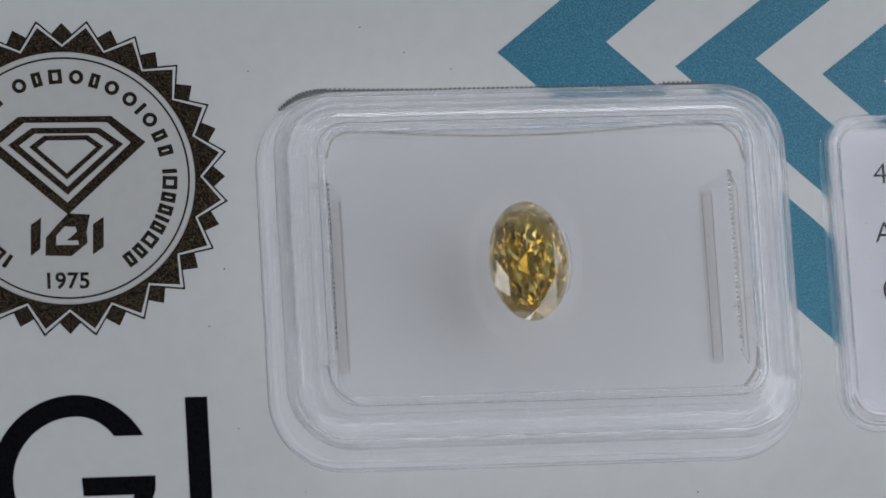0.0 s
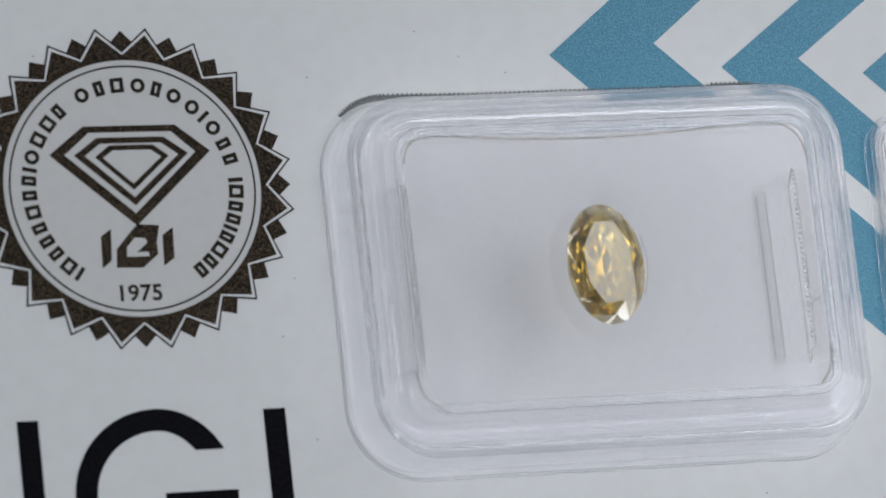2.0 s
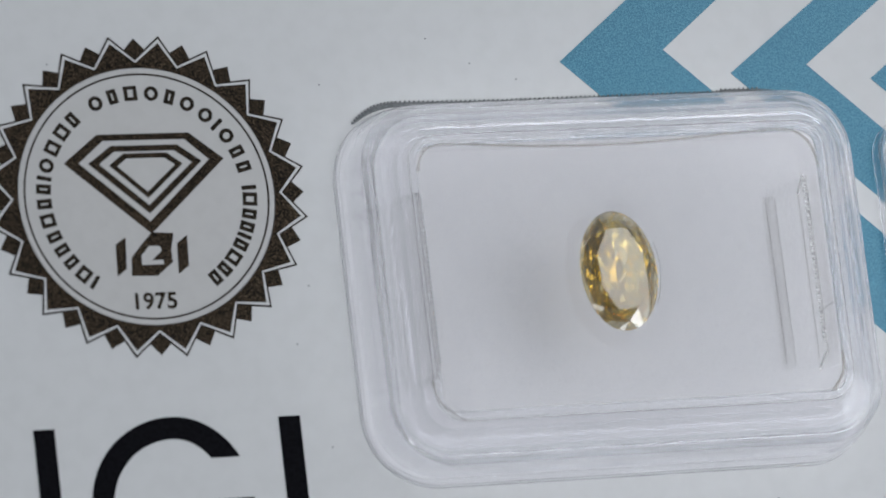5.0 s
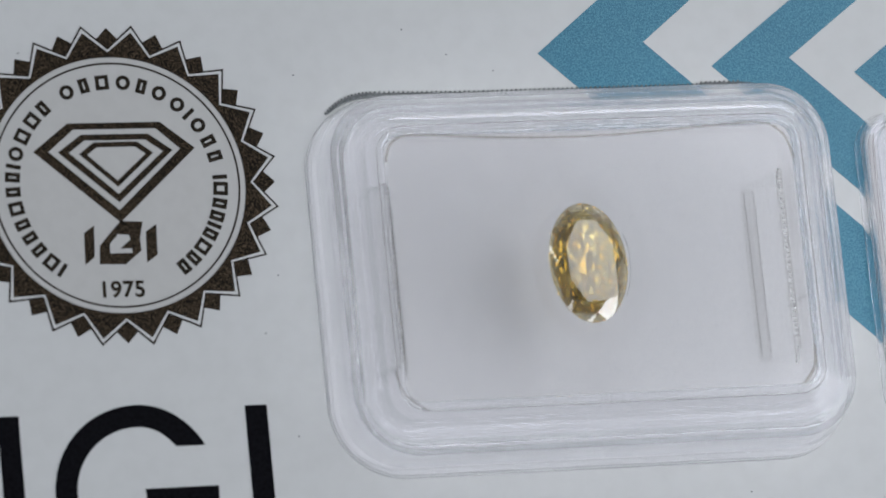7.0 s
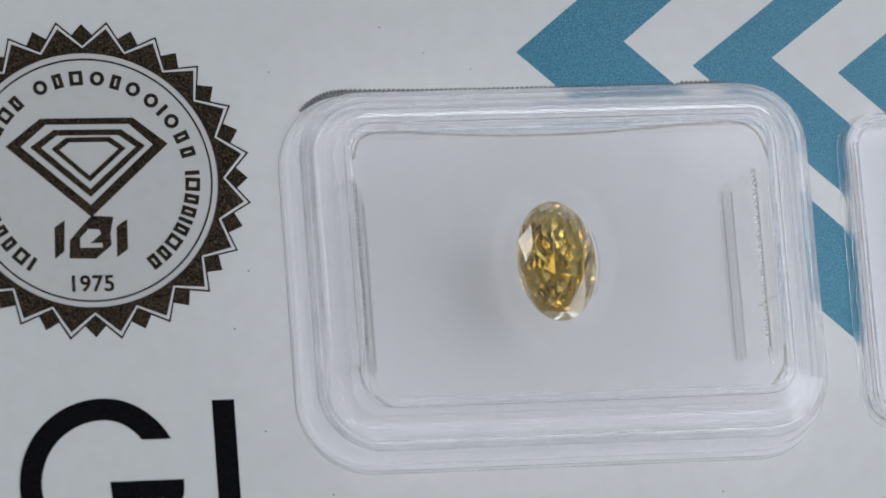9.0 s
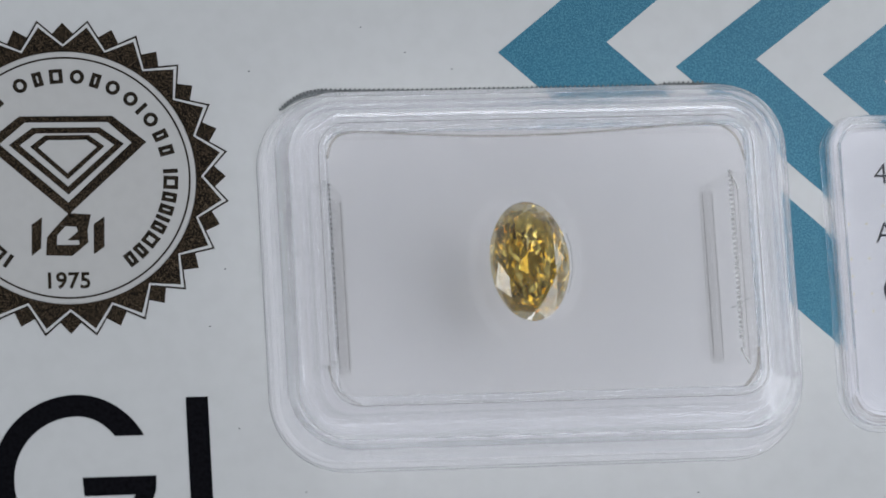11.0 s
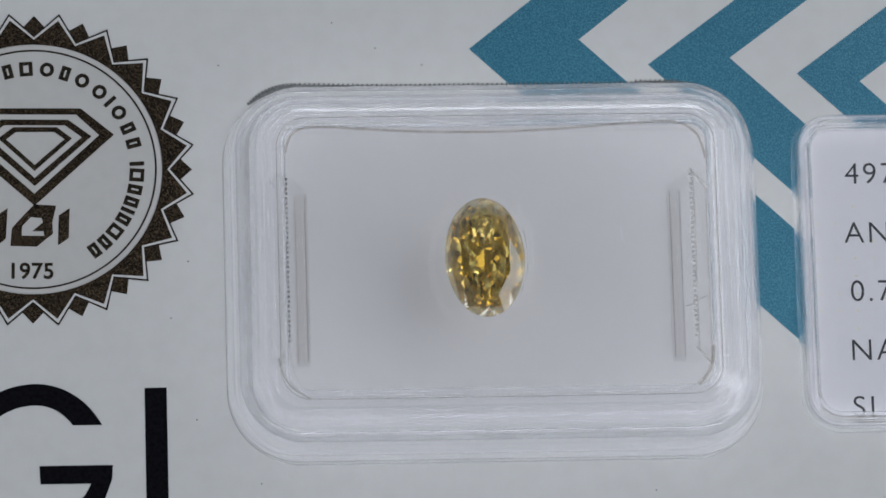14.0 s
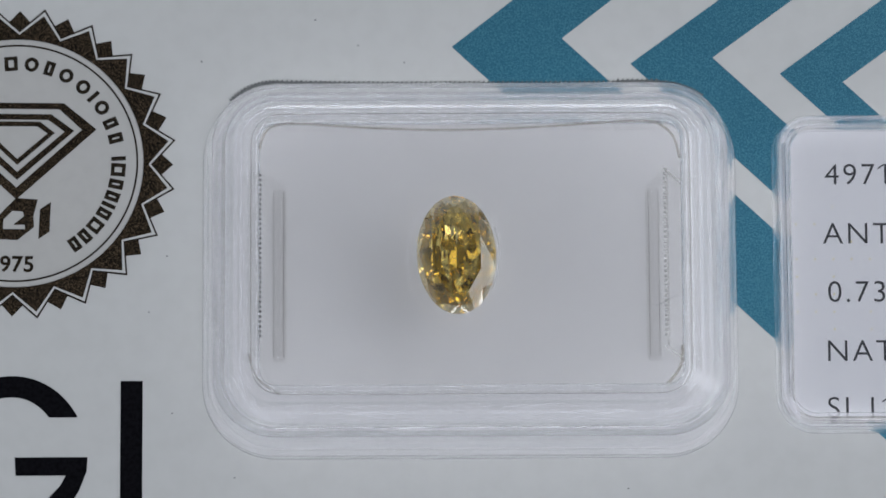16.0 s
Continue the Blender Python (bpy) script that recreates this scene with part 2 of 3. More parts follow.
def lettering(text, height, mat, squeeze=1.0, weight=0.0, spacing=1.0):
    """Words as a flat mesh; the capitals are that high, the first stands at the origin."""
    cu = bpy.data.curves.new("text", "FONT")
    cu.body, cu.size, cu.offset, cu.space_character = text, height / 0.69, weight, spacing
    ob = new("text", cu)
    bpy.context.view_layer.update()
    me = bpy.data.meshes.new_from_object(ob.evaluated_get(bpy.context.evaluated_depsgraph_get()))
    bpy.data.objects.remove(ob)
    me.transform(Matrix.Diagonal((squeeze * MM, MM, MM, 1)))
    me.materials.clear()
    me.materials.append(mat)
    return me


# ---- table ----
table = tagged(new("tabletop", block("tabletop", -700, 700, -500, 500, -31, -1.0, TABLE, 1.0)), "plain grey tabletop under the printed card", "table", kind="structure")

# ---- the printed card ----
card = tagged(empty("grading_card"), "white glossy printed card with blue chevrons and brown seal", "card")
part("sheet", slab("sheet", round_rect(58, 36, 3), -1.0, 0.0, PAPER), card, "smooth white coated card stock")
INK = 0.02

# chevrons: tip, notch, and how far the two arms run
DOWN = Vector((0.727, -0.687))
for tip, notch, up, down in (((-0.92, 13.0), (5.28, 13.47), 24, 52), ((9.13, 11.97), (13.76, 12.31), 24, 40), ((17.53, 11.35), (21.07, 10.86), 24, 38), ((24.0, 10.4), (26.6, 10.1), 24, 32)):
    a, b = Vector(tip), Vector(notch)
    UP = Vector((1, 0.785 if tip[0] < 0 else 0.733)).normalized()
    outline = [a, a + DOWN * down, b + DOWN * (down - 3), b, b + UP * (up - 3), a + UP * up]
    part("chevron", slab("chevron", [(p.x, p.y) for p in outline], 0.0, INK, BLUE), card, "metallic blue printed chevron")

# the large mark under the seal: two upright bars and an open ring with a bar
for x0, x1 in ((-33.02, -31.86), (-19.44, -18.22)):
    part("upright_bar", slab("upright_bar", [(x0, -6.11), (x1, -6.11), (x1, -15.0), (x0, -15.0)], 0.0, INK, BLACK), card, "black printed bar")


def open_ring():
    cx, cy, ro, ri = -25.45, -10.55, 4.75, 3.55
    n = 60

    def arc(rx, r):
        a0, a1 = math.asin((-8.15 - cy) / r), radians(318)
        turns = [a0 + (a1 - a0) * i / n for i in range(n + 1)]
        return [(cx + (rx if math.cos(a) > 0 else r) * math.cos(a), cy + r * math.sin(a)) for a in turns]

    outer, inner = arc(4.22, ro), arc(2.77, ri)
    v = [(x, y, INK) for x, y in outer + inner] + [(x, y, 0.0) for x, y in outer + inner]
    m = 2 * n + 2
    f = []
    for i in range(n):
        f += [[i, i + 1, n + 2 + i, n + 1 + i], [m + i, m + n + 1 + i, m + n + 2 + i, m + i + 1]]
        f += [[i, m + i, m + i + 1, i + 1], [n + 1 + i, n + 2 + i, m + n + 2 + i, m + n + 1 + i]]
    return mesh_of("open_ring", v, f, BLACK)


part("open_ring", open_ring(), card, "black printed open ring")
part("ring_bar", slab("ring_bar", [(-25.28, -10.40), (-21.25, -10.40), (-21.30, -11.2), (-21.72, -12.3), (-22.5, -13.6), (-23.4, -12.7), (-22.75, -12.0), (-22.45, -11.42), (-25.22, -11.42)], 0.0, INK + 0.004, BLACK), card, "black printed bar")

# the seal
SX, SY = -25.38, 6.39


def star(tip, valley, turn, count=20, steps=6):
    """Points along a star's edge, with as many again between its corners."""
    corners = []
    for k in range(count):
        a, b = radians(turn - 360 * k / count), radians(turn - 360 * (k + 0.5) / count)
        corners += [(tip * math.cos(a), tip * math.sin(a)), (valley * math.cos(b), valley * math.sin(b))]
    out = []
    for (a, b), (c, d) in zip(corners, corners[1:] + corners[:1]):
        out += [(a + (c - a) * i / steps, b + (d - b) * i / steps) for i in range(steps)]
    return out


def onto(points, radius):
    return [(x * radius / math.hypot(x, y), y * radius / math.hypot(x, y)) for x, y in points]


T0 = 98.08
seal = part("seal", band("seal", star(8.62, 7.42, T0), onto(star(8.62, 7.42, T0), 7.14), 0.0, 0.040, BROWN), card, "round brown foil seal with a toothed edge", at=pose(SX * MM, SY * MM, 0))
part("back_teeth", band("back_teeth", star(8.80, 7.60, T0 - 9), onto(star(8.80, 7.60, T0 - 9), 7.16), 0.0, 0.016, BROWN), seal)
part("tooth_outline", band("tooth_outline", star(9.02, 7.66, T0), star(8.87, 7.55, T0), 0.0, 0.034, LINE), seal)
part("tooth_gap", band("tooth_gap", star(8.88, 7.56, T0), star(8.60, 7.40, T0), 0.0, 0.028, PAPER), seal, "white line inside the teeth")
circle = [(math.cos(radians(3 * i)), math.sin(radians(3 * i))) for i in range(120)]
part("seal_ground", slab("seal_ground", onto(circle, 7.12), 0.0, 0.008, SEAL_PAPER), seal, "greyish varnished ground of the seal")
part("ring_line", band("ring_line", onto(circle, 6.84), onto(circle, 6.74), 0.0, INK, LINE), seal)
for outer, inner in (
    ([(-4.45, 1.98), (-2.47, 3.50), (2.66, 3.43), (4.49, 1.91), (0.03, -2.10)], [(-3.62, 1.95), (-2.17, 3.15), (2.40, 3.08), (3.67, 1.89), (0.03, -1.42)]),
    ([(-3.10, 1.90), (-1.75, 2.85), (1.95, 2.79), (3.24, 1.83), (0.06, -0.98)], [(-2.50, 1.86), (-1.60, 2.52), (1.78, 2.47), (2.70, 1.78), (0.06, -0.52)]),
    ([(-1.94, 1.77), (-1.10, 2.40), (1.32, 2.37), (2.16, 1.72), (0.06, -0.12)], [(-1.50, 1.71), (-0.95, 2.12), (1.17, 2.10), (1.74, 1.68), (0.06, 0.23)]),
):
    part("emblem_line", band("emblem_line", outer, inner, 0.0, INK, BROWN), seal)
for outline in (
    [(-2.05, -2.62), (-1.46, -2.22), (-1.58, -3.97), (-2.12, -4.38)],
    [(1.36, -2.68), (1.97, -2.26), (1.90, -3.96), (1.29, -4.38)],
    [(-0.66, -2.72), (0.02, -2.02), (1.23, -2.12), (0.40, -2.80)],
    [(-1.24, -3.36), (-0.66, -2.72), (-0.20, -2.77), (-0.68, -3.26), (-0.70, -3.80), (-1.33, -4.37)],
    [(-1.33, -4.37), (-0.70, -3.80), (0.53, -3.82), (1.03, -3.70), (0.12, -4.43)],
    [(0.40, -2.80), (1.23, -2.12), (1.00, -3.05), (1.03, -3.70), (0.53, -3.82), (0.52, -3.56), (-0.12, -3.55), (0.48, -3.06)],
):
    part("emblem_block", slab("emblem_block", outline, 0.0, INK, BROWN), seal)
part("year", lettering("1975", 0.86, BROWN, 1.0, 0.03, 1.05), seal, "brown printed year", at=pose(-1.52 * MM, -6.20 * MM, INK * MM, 0, 0, -1))

# the seal's curved wording as plain marks: one per character, of its width and height
HI, LO = 6.15, 5.33


def mark(kind, half):
    tall = (HI - LO) / 2
    if kind == "bar":
        return slab("wording_bar", [(-half, -tall), (half, -tall), (half, tall), (-half, tall)], 0.0, INK, LINE)
    if kind == "round":
        e = [(math.cos(radians(15 * i)), math.sin(radians(15 * i))) for i in range(24)]
        return band("wording_ring", [(x * half, y * tall) for x, y in e], [(x * (half - 0.22), y * (tall - 0.20)) for x, y in e], 0.0, INK, LINE)
    c = [(-1, -1), (1, -1), (1, 1), (-1, 1)]
    return band("wording_frame", [(x * half, y * tall) for x, y in c], [(x * (half - 0.22), y * (tall - 0.20)) for x, y in c], 0.0, INK, LINE)


MARKS = {"b": mark("bar", 0.115), "o": mark("round", 0.40), "f": mark("frame", 0.27), "w": mark("frame", 0.37)}
WIDE = {"b": 0.36, "o": 0.95, "f": 0.74, "w": 0.95}
for run, start, stop in (("bwfffwffbowwf", 235.6, 126.2), ("ofwofooboff", 119.9, 9.6), ("bwffbfwff", 4.0, -58.3)):
    total, s = sum(WIDE[c] for c in run), 0.0
    for c in run:
        a = start + (stop - start) * (s + WIDE[c] / 2) / total
        s += WIDE[c]
        r = (HI + LO) / 2
        part("wording_mark", MARKS[c], seal, at=pose(r * math.cos(radians(a)) * MM, r * math.sin(radians(a)) * MM, 0, 0, 0, a - 90))

# ---- the clear box with its white liner ----
box = tagged(empty("gem_box"), "clear plastic membrane box with white liner on the card", "box")
part("liner", slab("liner", round_rect(14.55, 10.1, 3.5), 0.06, 0.30, LINER), box, "white paper liner")
# the lid's section: low steps along the far side and the ends, a plain slope along the near side
LID = [(0.0, 0.05), (0.06, 0.40), (0.30, 1.9), (0.42, 2.30), (0.58, 3.20), (0.64, 3.52), (0.72, 3.64), (0.90, 3.80), (0.98, 3.94), (1.06, 4.00), (1.42, 4.04), (1.56, 4.20), (1.90, 4.26), (2.04, 4.46), (2.36, 4.52), (2.48, 4.74), (2.72, 4.86), (2.82, 4.86), (2.90, 5.04), (3.08, 5.12), (3.26, 5.02), (3.34, 4.70), (3.20, 4.52), (2.72, 4.42), (2.00, 4.02), (1.45, 3.66), (1.22, 3.30), (0.96, 1.9), (0.62, 0.40), (0.58, 0.05)]
SLOPE = [(o, z) if 1.4 > o or o > 2.6 or 4.03 > z else (o, 4.02 + (o - 1.06) * 0.50) for o, z in LID]


def lid_rim():
    stepped, plain = chaikin(LID, 1), chaikin(SLOPE, 1)
    rows = []
    for (o, za), (_, zb) in zip(stepped, plain):
        row = []
        for x, y in round_rect(14.92 - o, 10.64 - o, max(4.2 - o, 0.5), 16):
            k = min(1.0, max(0.0, (y + 8.5) / 4.5))
            row.append((x, y, zb + (za - zb) * k * k * (3 - 2 * k)))
        rows.append(row)
    n, k = len(rows[0]), len(rows)
    f = [[i * n + j, i * n + (j + 1) % n, ((i + 1) % k) * n + (j + 1) % n, ((i + 1) % k) * n + j] for i in range(k) for j in range(n)]
    return mesh_of("lid_rim", [p for row in rows for p in row], f, PLASTIC, True)


part("lid_rim", lid_rim(), box, "clear stepped plastic rim", shadow=False)
WALL = [(1.58, 0.32), (1.62, 2.2), (1.70, 3.4), (1.82, 3.72), (2.05, 3.98), (2.45, 4.20), (2.62, 4.16), (2.72, 3.95), (2.74, 2.3), (2.76, 0.32)]
part("tray_wall", swept("tray_wall", 15.1, 10.8, 4.2, WALL, THIN, 0, closed=False), box, "clear inner tray wall", shadow=False)
seam = [(x, y, 4.96) for x, y in round_rect(14.95 - 2.85, 10.75 - 2.85, 1.7, 6)]
part("lid_seam", tube("lid_seam", seam, 0.03, FAINT, True), box, "fine moulding seam in the rim", shadow=False)


GX, GY, GZ, GA, GB = -0.78, -0.09, 4.85, 2.19, 3.33


def membrane(name, level, peak, reach, sharp):
    """A film stretched flat across the frame and pushed out by the stone."""
    nx, ny = 120, 80
    v = []
    for j in range(ny + 1):
        for i in range(nx + 1):
            x, y = -11.75 + 23.5 * i / nx, -7.9 + 15.8 * j / ny
            d = math.hypot((x - GX) / (GA * reach), (y - GY) / (GB * reach))
            v.append((x, y, level + (peak - level) * max(0.0, 1 - d * sharp) ** 2 if sharp else level + (peak - level) / (1 + d ** 10)))
    f = [[j * (nx + 1) + i, j * (nx + 1) + i + 1, (j + 1) * (nx + 1) + i + 1, (j + 1) * (nx + 1) + i] for j in range(ny) for i in range(nx)]
    return mesh_of(name, v, f, FILM, True)


part("upper_membrane", membrane("upper_membrane", 5.34, 5.58, 1.03, 0), box, "clear stretched film", shadow=False)
part("lower_membrane", membrane("lower_membrane", 4.0, 2.62, 1.5, 0.9), box, "clear stretched film", shadow=False)
line = [(-11.6, 5.9), (-11.5, 6.6), (-11.0, 7.2), (-10.0, 7.42), (-7.2, 7.18), (-4.1, 7.0), (-1.0, 6.93), (2.1, 7.0), (5.3, 7.2), (7.8, 7.38), (10.0, 7.48), (10.9, 7.0), (11.4, 6.3), (11.55, 5.3)]
part("membrane_edge", tube("membrane_edge", [(x, y, 5.0) for x, y in line], 0.072, CUT), box, "thin brownish cut edge of the film", shadow=False)
line = [(-11.6, -5.4), (-11.4, -6.6), (-10.8, -7.4), (-9.6, -7.8), (-4.0, -7.85), (4.0, -7.9), (9.6, -7.75), (10.8, -7.3), (11.4, -6.4), (11.55, -5.3)]
part("membrane_edge", tube("membrane_edge", [(x, y, 5.0) for x, y in line], 0.05, THIN), box, shadow=False)

def foot_rib(x0, x1, y0, y1):
    """A long half-round rib with rounded ends, lying on the liner."""
    n, rows = 10, []
    mid, half = (x0 + x1) / 2, abs(x1 - x0) / 2
    for i in range(17):
        k = 2 * i / 16 - 1
        y = (y0 + y1) / 2 + (y1 - y0) / 2 * (1 - (1 - abs(k)) ** 2.2) * (1 if k > 0 else -1)
        end = max(0.0, min(1.0, min(y - y0, y1 - y) / half))
        w = half * (0.62 + 0.38 * math.sqrt(1 - (1 - end) ** 2))
        h = 0.42 * math.sqrt(1 - (1 - end) ** 2)
        rows.append([(mid - w * math.cos(math.pi * j / n), y, 0.31 + h * math.sin(math.pi * j / n) ** 0.8) for j in range(n + 1)])
    v = [p for row in rows for p in row]
    f = [[i * (n + 1) + j, i * (n + 1) + j + 1, (i + 1) * (n + 1) + j + 1, (i + 1) * (n + 1) + j] for i in range(16) for j in range(n)]
    return mesh_of("foot_rib", v, f, RIB, True)


# one plastic: shade is coloured into the left teeth and edges, light into the right
for outer, shoulder, top, foot, tooth in ((12.05, 11.6, 10.72, 9.84, LIT_EDGE), (-12.3, -12.15, -11.60, -10.23, SHADED_TOOTH)):
    # a hollow wedge pressed out of the tray wall
    section = [(outer, 0.40), (shoulder, 4.40), (top, 4.62), ((top + foot) / 2, 2.6), (foot, 0.36)]
    ends = (-5.22, 4.80)
    side = 1 if outer > 0 else -1
    v = [(x, y, z) for y in ends for x, z in section]
    f = [[i, i + 1, i + 6, i + 5] for i in (0, 1, 2, 3)] + [[0, 1, 2, 3, 4], [5, 6, 7, 8, 9]]
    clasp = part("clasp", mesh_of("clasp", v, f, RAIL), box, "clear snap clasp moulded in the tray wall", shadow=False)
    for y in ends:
        part("clasp_edge", tube("clasp_edge", [(outer, y, 0.40), ((outer + top) / 2, y, 2.5), (top, y, 4.6)], 0.08, SOFT if side < 0 else LIT_EDGE), clasp, shadow=False)
    for (x, z), r in ((section[0], 0.045),):
        part("clasp_edge", tube("clasp_edge", [(x, ends[0], z), (x, 0, z), (x, ends[1], z)], r, FAINT if side < 0 else SOFT), clasp, shadow=False)
    part("foot_rib", foot_rib(foot, foot + side * 0.80, ends[0] + 0.1, ends[1] - 0.1), clasp, "greyish half-round foot of the clasp", shadow=False)
    for x, r in ((foot + side * 0.16, 0.035), (foot + side * 0.70, 0.02)):
        part("rib_edge", tube("rib_edge", [(x, ends[0] + 0.3, 0.55), (x, 0, 0.55), (x, ends[1] - 0.3, 0.55)], r, SOFT), clasp, shadow=False)
    part("clasp_lip", tube("clasp_lip", [(top + side * 0.12, ends[0], 4.66), (top + side * 0.12, 0, 4.66), (top + side * 0.12, ends[1], 4.66)], 0.06, SOFT), clasp, shadow=False)
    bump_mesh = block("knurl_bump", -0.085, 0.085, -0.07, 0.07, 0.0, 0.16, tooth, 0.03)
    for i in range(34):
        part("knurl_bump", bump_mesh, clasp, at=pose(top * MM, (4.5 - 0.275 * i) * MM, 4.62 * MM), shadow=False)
part("membrane_edge", tube("membrane_edge", [(11.57, -5.2, 4.9), (11.6, -5.9, 4.9), (11.35, -6.7, 4.9), (10.7, -7.4, 4.9)], 0.09, CUT), box, shadow=False)
part("membrane_edge", tube("membrane_edge", [(-12.2, -5.6, 4.95), (-12.0, -6.6, 4.95), (-11.4, -7.4, 4.95), (-10.5, -7.85, 4.95)], 0.05, FAINT), box, shadow=False)

# dark serrated line round the far edge
def far_edge():
    for i in range(15):
        a = radians(128 - 38 * i / 14)
        yield -10.75 + 4.18 * math.cos(a), 6.62 + 4.18 * math.sin(a), 0.04 + 0.19 * math.sin(math.pi * 0.5 * min(1, i / 9)), math.cos(a), math.sin(a)
    for i in range(1, 80):
        yield -10.75 + 0.27 * i, 10.80, 0.10 + 0.13 * max(0.0, 1 - i / 22) ** 1.2 + (0.10 if 66 > 80 - i > -1 and i > 70 else 0.0), 0.0, 1.0
    for i in range(16):
        a = radians(90 - 34 * i / 15)
        yield 10.75 + 4.18 * math.cos(a), 6.62 + 4.18 * math.sin(a), 0.10 - 0.004 * i, math.cos(a), math.sin(a)


v, f = [], []
spots = list(far_edge())
for x, y, w, nx, ny in spots:
    v += [(x - 0.05 * nx, y - 0.05 * ny, 0.03), (x + w * nx, y + w * ny, 0.03), (x, y, 0.12)]
for i in range(len(spots) - 1):
    a, b = 3 * i, 3 * i + 3
    f += [[a, b, b + 1, a + 1], [a + 1, b + 1, b + 2, a + 2], [a, a + 2, b + 2, b]]
for x, y, w, nx, ny in spots:
    b, w = len(v), w - 0.02
    for side, out in ((-0.08, w), (0.08, w), (0.05, w + 0.13), (-0.03, w + 0.13)):
        v.append((x + out * nx + side * ny, y + out * ny - side * nx, 0.03))
    v.append((x + w * nx, y + w * ny, 0.12))
    f += [[b, b + 1, b + 4], [b + 1, b + 2, b + 4], [b + 2, b + 3, b + 4], [b + 3, b, b + 4], [b, b + 3, b + 2, b + 1]]
tagged(part("serration", mesh_of("serration", v, f, KNURL), box, "fine dark serrated edge"), kind="stuff")

# ---- the stone ----
def oval_brilliant():
    """Eight-sided crown over a pavilion of many small, slightly uneven facets."""
    table, mid, crown, depth, girdle = 0.65, 0.83, 0.60, 1.95, 0.05
    verts, faces = [], []

    def add(r, angle, z):
        a = radians(angle)
        verts.append((GA * r * math.cos(a), GB * r * math.sin(a), z))
        return len(verts) - 1

    def stretch(i, by):
        x, y, z = verts[i]
        verts[i] = (x, y * by, z)
        return i

    tops = [stretch(add(table, 45 * k + 22.5, crown), 1.12) for k in range(8)]
    z = girdle + (crown - girdle) * (1 - mid * math.cos(radians(22.5))) / (1 - table)
    mids = [stretch(add(mid, 45 * k, z), 1.04) for k in range(8)]
    upper = [add(1, 7.5 * k, girdle) for k in range(48)]
    lower = [add(1, 7.5 * k, -girdle) for k in range(48)]
    faces.append(tops)
    for k in range(8):
        m, n = mids[k], mids[(k + 1) % 8]
        faces.append([tops[k - 1], m, tops[k]])
        faces.append([tops[k], m, upper[6 * k + 3], n])
        for j in range(6 * k - 3, 6 * k + 3):
            faces.append([m, upper[j % 48], upper[(j + 1) % 48]])
    for k in range(48):
        n = (k + 1) % 48
        faces.append([upper[k], lower[k], lower[n], upper[n]])

    keel, count = GB - GA, 24
    rings = []
    for i, (r, drop) in enumerate(((0.86, 0.20), (0.70, 0.395), (0.54, 0.57), (0.38, 0.725), (0.22, 0.84))):
        ring = []
        for k in range(count):
            a = radians(15 * (k + 0.5 * (i % 2)) + random.uniform(-4.0, 4.0))
            q = r * random.uniform(0.965, 1.035)
            z = -girdle - depth * (drop + random.uniform(-0.030, 0.030))
            verts.append((GA * q * math.cos(a), math.sin(a) * (GA * q + keel * (0.62 + 0.38 * q)), z))
            ring.append(len(verts) - 1)
        rings.append(ring)
    for k in range(count):
        n = (k + 1) % count
        faces += [[lower[2 * k], rings[0][k], lower[2 * k + 1]], [lower[2 * k + 1], rings[0][k], rings[0][n]], [lower[2 * k + 1], rings[0][n], lower[2 * n]]]
    for i in range(len(rings) - 1):
        p, q = rings[i], rings[i + 1]
        for k in range(count):
            n = (k + 1) % count
            if i % 2 == 0:
                faces += [[p[k], q[k], p[n]], [p[n], q[k], q[n]]]
            else:
                faces += [[p[k], q[k], q[n]], [p[k], q[n], p[n]]]
    tip = [len(verts), len(verts) + 1]
    verts += [(0.03, 0.62, -girdle - depth * 1.04), (-0.03, -0.62, -girdle - depth * 1.03)]
    last = rings[-1]
    for k in range(count):
        faces.append([last[k], tip[0] if count // 2 > k else tip[1], last[(k + 1) % count]])
    faces += [[last[count // 2], tip[0], tip[1]], [last[0], tip[1], tip[0]]]
    me = bpy.data.meshes.new("diamond")
    me.from_pydata([[c * MM for c in p] for p in verts], [], faces)
    bm = bmesh.new()
    bm.from_mesh(me)
    bmesh.ops.recalc_face_normals(bm, faces=bm.faces)
    bm.to_mesh(me)
    bm.free()
    for mat in (CROWN, GIRDLE, PAVILION):
        me.materials.append(mat)
    for q in me.polygons:
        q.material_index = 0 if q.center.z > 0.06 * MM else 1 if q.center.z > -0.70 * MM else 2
    return me


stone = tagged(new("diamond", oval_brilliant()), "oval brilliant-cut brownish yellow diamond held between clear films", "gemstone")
stone.matrix_basis = pose(GX * MM, GY * MM, GZ * MM, 0, 0, 2.2)

# ---- the flat clear case with its paper label ----
case = tagged(empty("label_case", pose(30.0 * MM, -0.2 * MM, 0)), "flat clear plastic case holding a printed paper label", "case")
CASE = [(0.0, 0.05), (0.04, 0.20), (0.18, 0.9), (0.42, 1.45), (0.70, 1.60), (0.98, 1.40), (1.05, 0.9), (1.10, 0.31), (0.72, 0.31), (0.62, 0.9), (0.45, 0.9), (0.42, 0.05)]
part("case_rim", swept("case_rim", 13.05, 9.1, 2.2, CASE, CASE_PLASTIC), case, "clear rounded plastic rim", shadow=False)
part("window", slab("window", round_rect(12.0, 8.0, 1.4), 1.05, 1.12, FILM), case, "clear film window", shadow=False)
label = part("paper_label", slab("paper_label", round_rect(12.25, 8.45, 1.2), 0.06, 0.45, LABEL), case, "white paper label with thin black type")
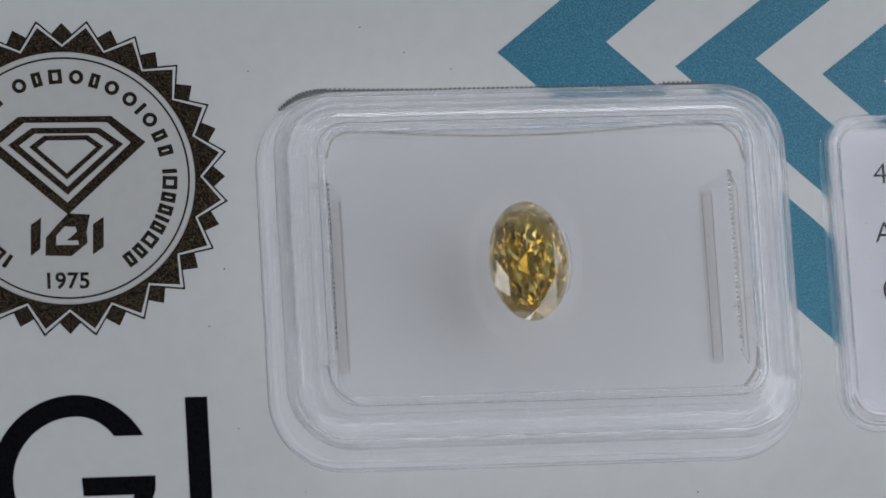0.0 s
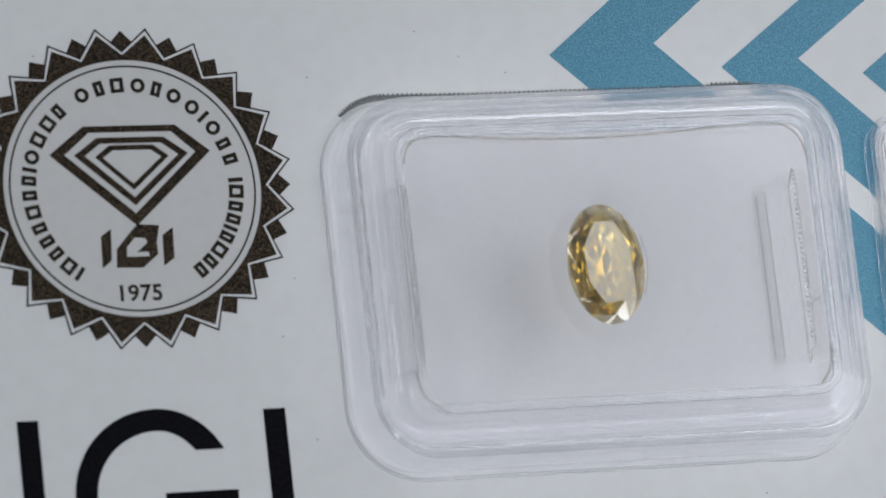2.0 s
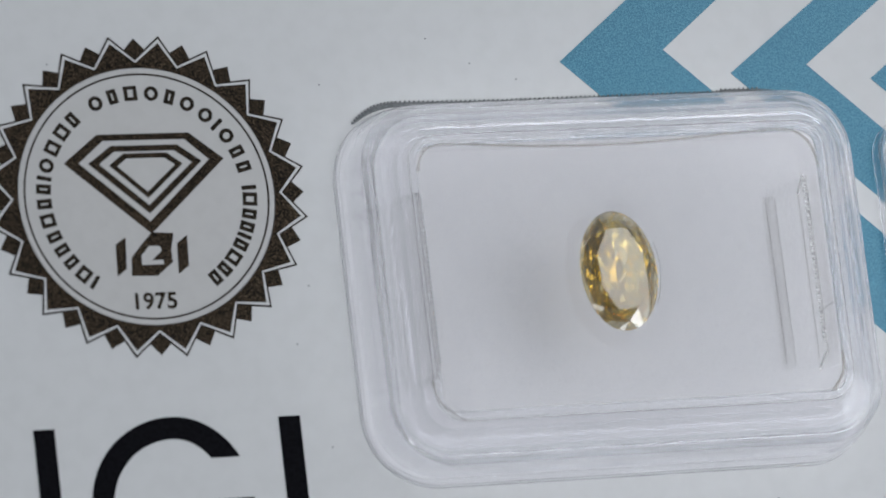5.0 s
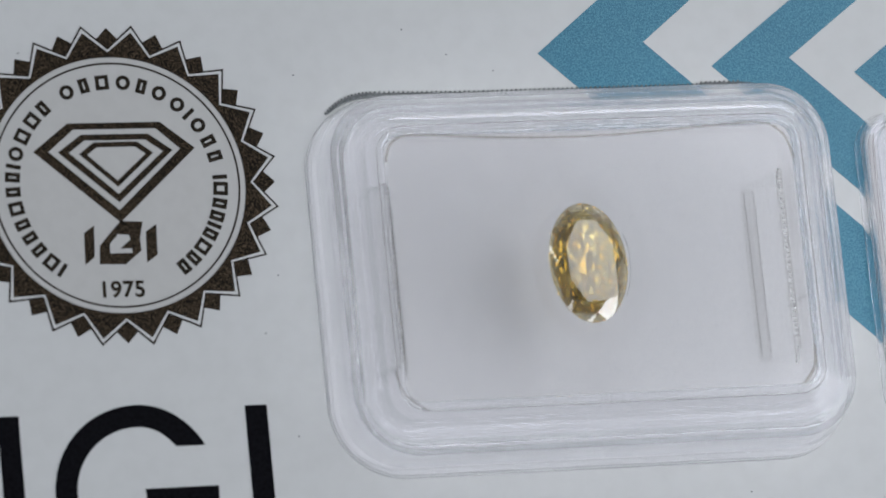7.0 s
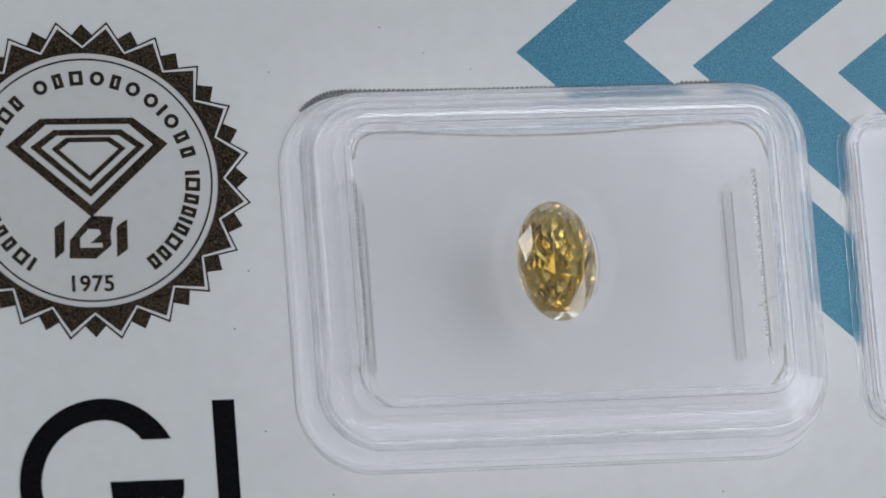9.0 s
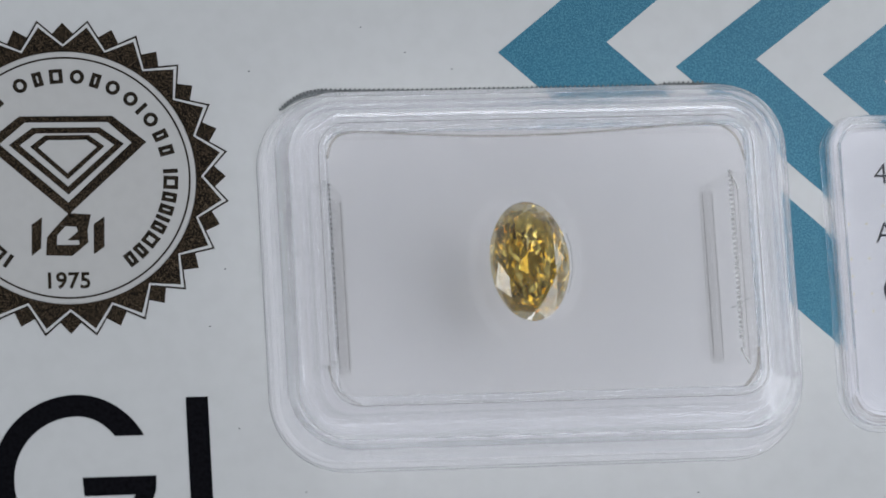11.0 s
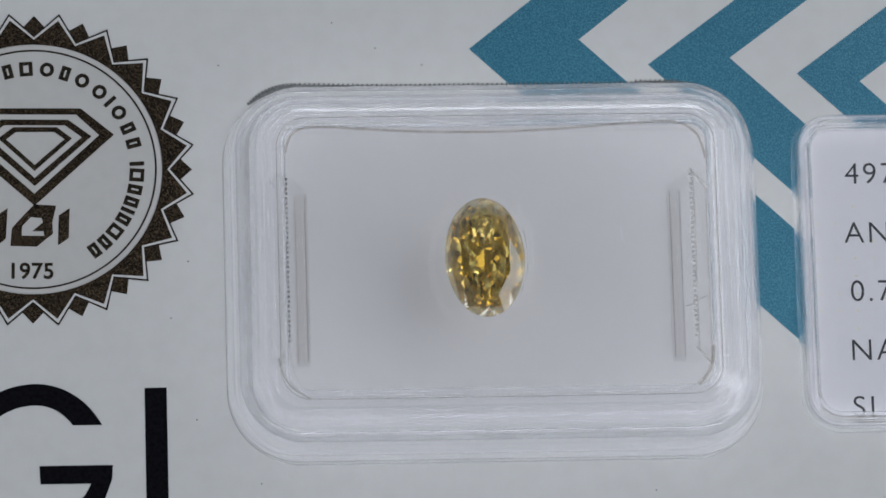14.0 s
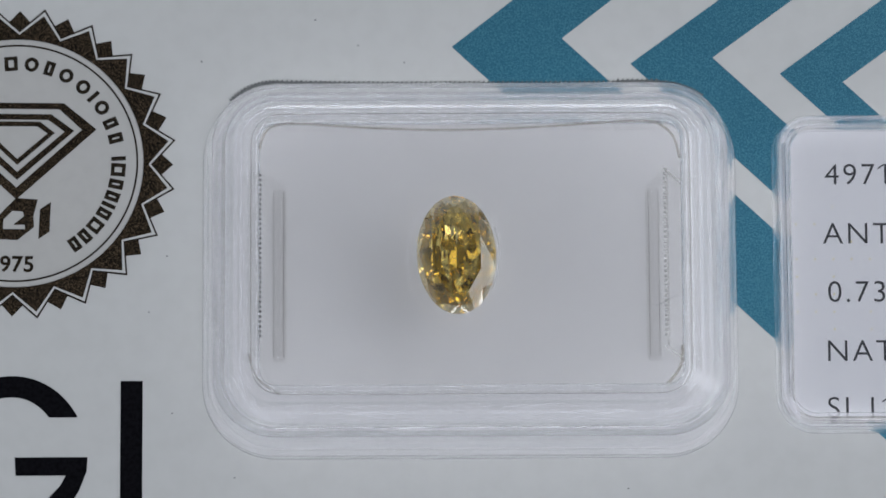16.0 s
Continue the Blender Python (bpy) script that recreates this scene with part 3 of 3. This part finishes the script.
for text, x, y, squeeze in (("4971", -10.12, 5.02, 1.0), ("ANT", -10.28, 1.63, 1.0), ("0.73", -10.10, -1.70, 1.0), ("NAT", -10.25, -5.06, 1.0), ("SI 1", -10.25, -8.28, 1.0)):
    part("type_line", lettering(text, 1.2, TYPE, squeeze, -0.012, 1.15), label, at=pose(x * MM, y * MM, 0.456 * MM))

# pale tube painting the highlight on the film's crease where it leaves the stone's girdle
crease = [(GX + 1.06 * GA * math.cos(radians(a)) + 0.02, GY + 1.04 * GB * math.sin(radians(a)), 4.95) for a in range(-34, 27, 6)]
part("crease_glint", tube("crease_glint", crease, 0.02, LIT_EDGE), box, "pale line painted for the highlight on the film's crease beside the stone", shadow=False)

# small marks on the film: a fibre and pale scratches
part("fibre", tube("fibre", [(10.12, -3.10, 5.36), (10.6, -2.95, 5.36), (10.95, -2.65, 5.36), (11.32, -2.52, 5.36)], 0.018, KNURL), box, "thin dark fibre")
for line in ([(6.72, 1.48), (6.70, 1.0), (6.86, 0.55)], [(8.30, 2.35), (8.50, 2.48), (8.76, 2.58)], [(8.2, 3.05), (8.5, 3.25), (8.62, 3.1)], [(-5.3, 0.52), (-5.1, 0.6), (-4.9, 0.62)]):
    part("scratch", tube("scratch", [(x, y, 5.35) for x, y in line], 0.016, LABEL), box, "pale scratch")

# tiny printing specks on the card
speck = slab("speck", round_rect(0.05, 0.04, 0.035, 3), 0.0, INK, KNURL)
for x, y in ((-16.58, -7.95), (-13.1, -11.6), (-15.0, 12.2), (-8.6, 14.6), (-3.6, 12.1), (-17.9, -2.2), (-30.2, 13.9), (8.7, -12.3), (-6.2, 13.1), (-16.9, 1.0)):
    part("speck", speck, card, at=pose(x * MM, y * MM, 0))
# faint yellow security dots on the label
dot = slab("dot", round_rect(0.05, 0.05, 0.04, 3), 0.45, 0.456, YELLOW)
for i, j in ((0, 0), (1, 0), (0, 2), (1, 2), (2, 2), (3, 2), (0, 3), (2, 3), (0, 4), (1, 4), (2, 4), (0, 5), (1, 5), (2, 5), (3, 1), (4, 2), (4, 5), (2, -1), (2, 6), (4, 6)):
    part("dot", dot, label, at=pose((-11.75 + 1.02 * i) * MM, (2.75 - 1.0 * j) * MM, 0))
part("label_edge", tube("label_edge", [(x, y, 0.52) for x, y in round_rect(12.1, 8.25, 1.3, 6)], 0.045, FAINT, True), case, "grey cut edge of the paper", shadow=False)
for x, y in ((-6.76, 5.02), (-6.80, -8.28)):
    part("type_flag", slab("type_flag", [(x - 0.36, y + 0.86), (x, y + 1.1), (x, y + 1.2), (x - 0.36, y + 0.95)], 0.452, 0.457, TYPE), label)
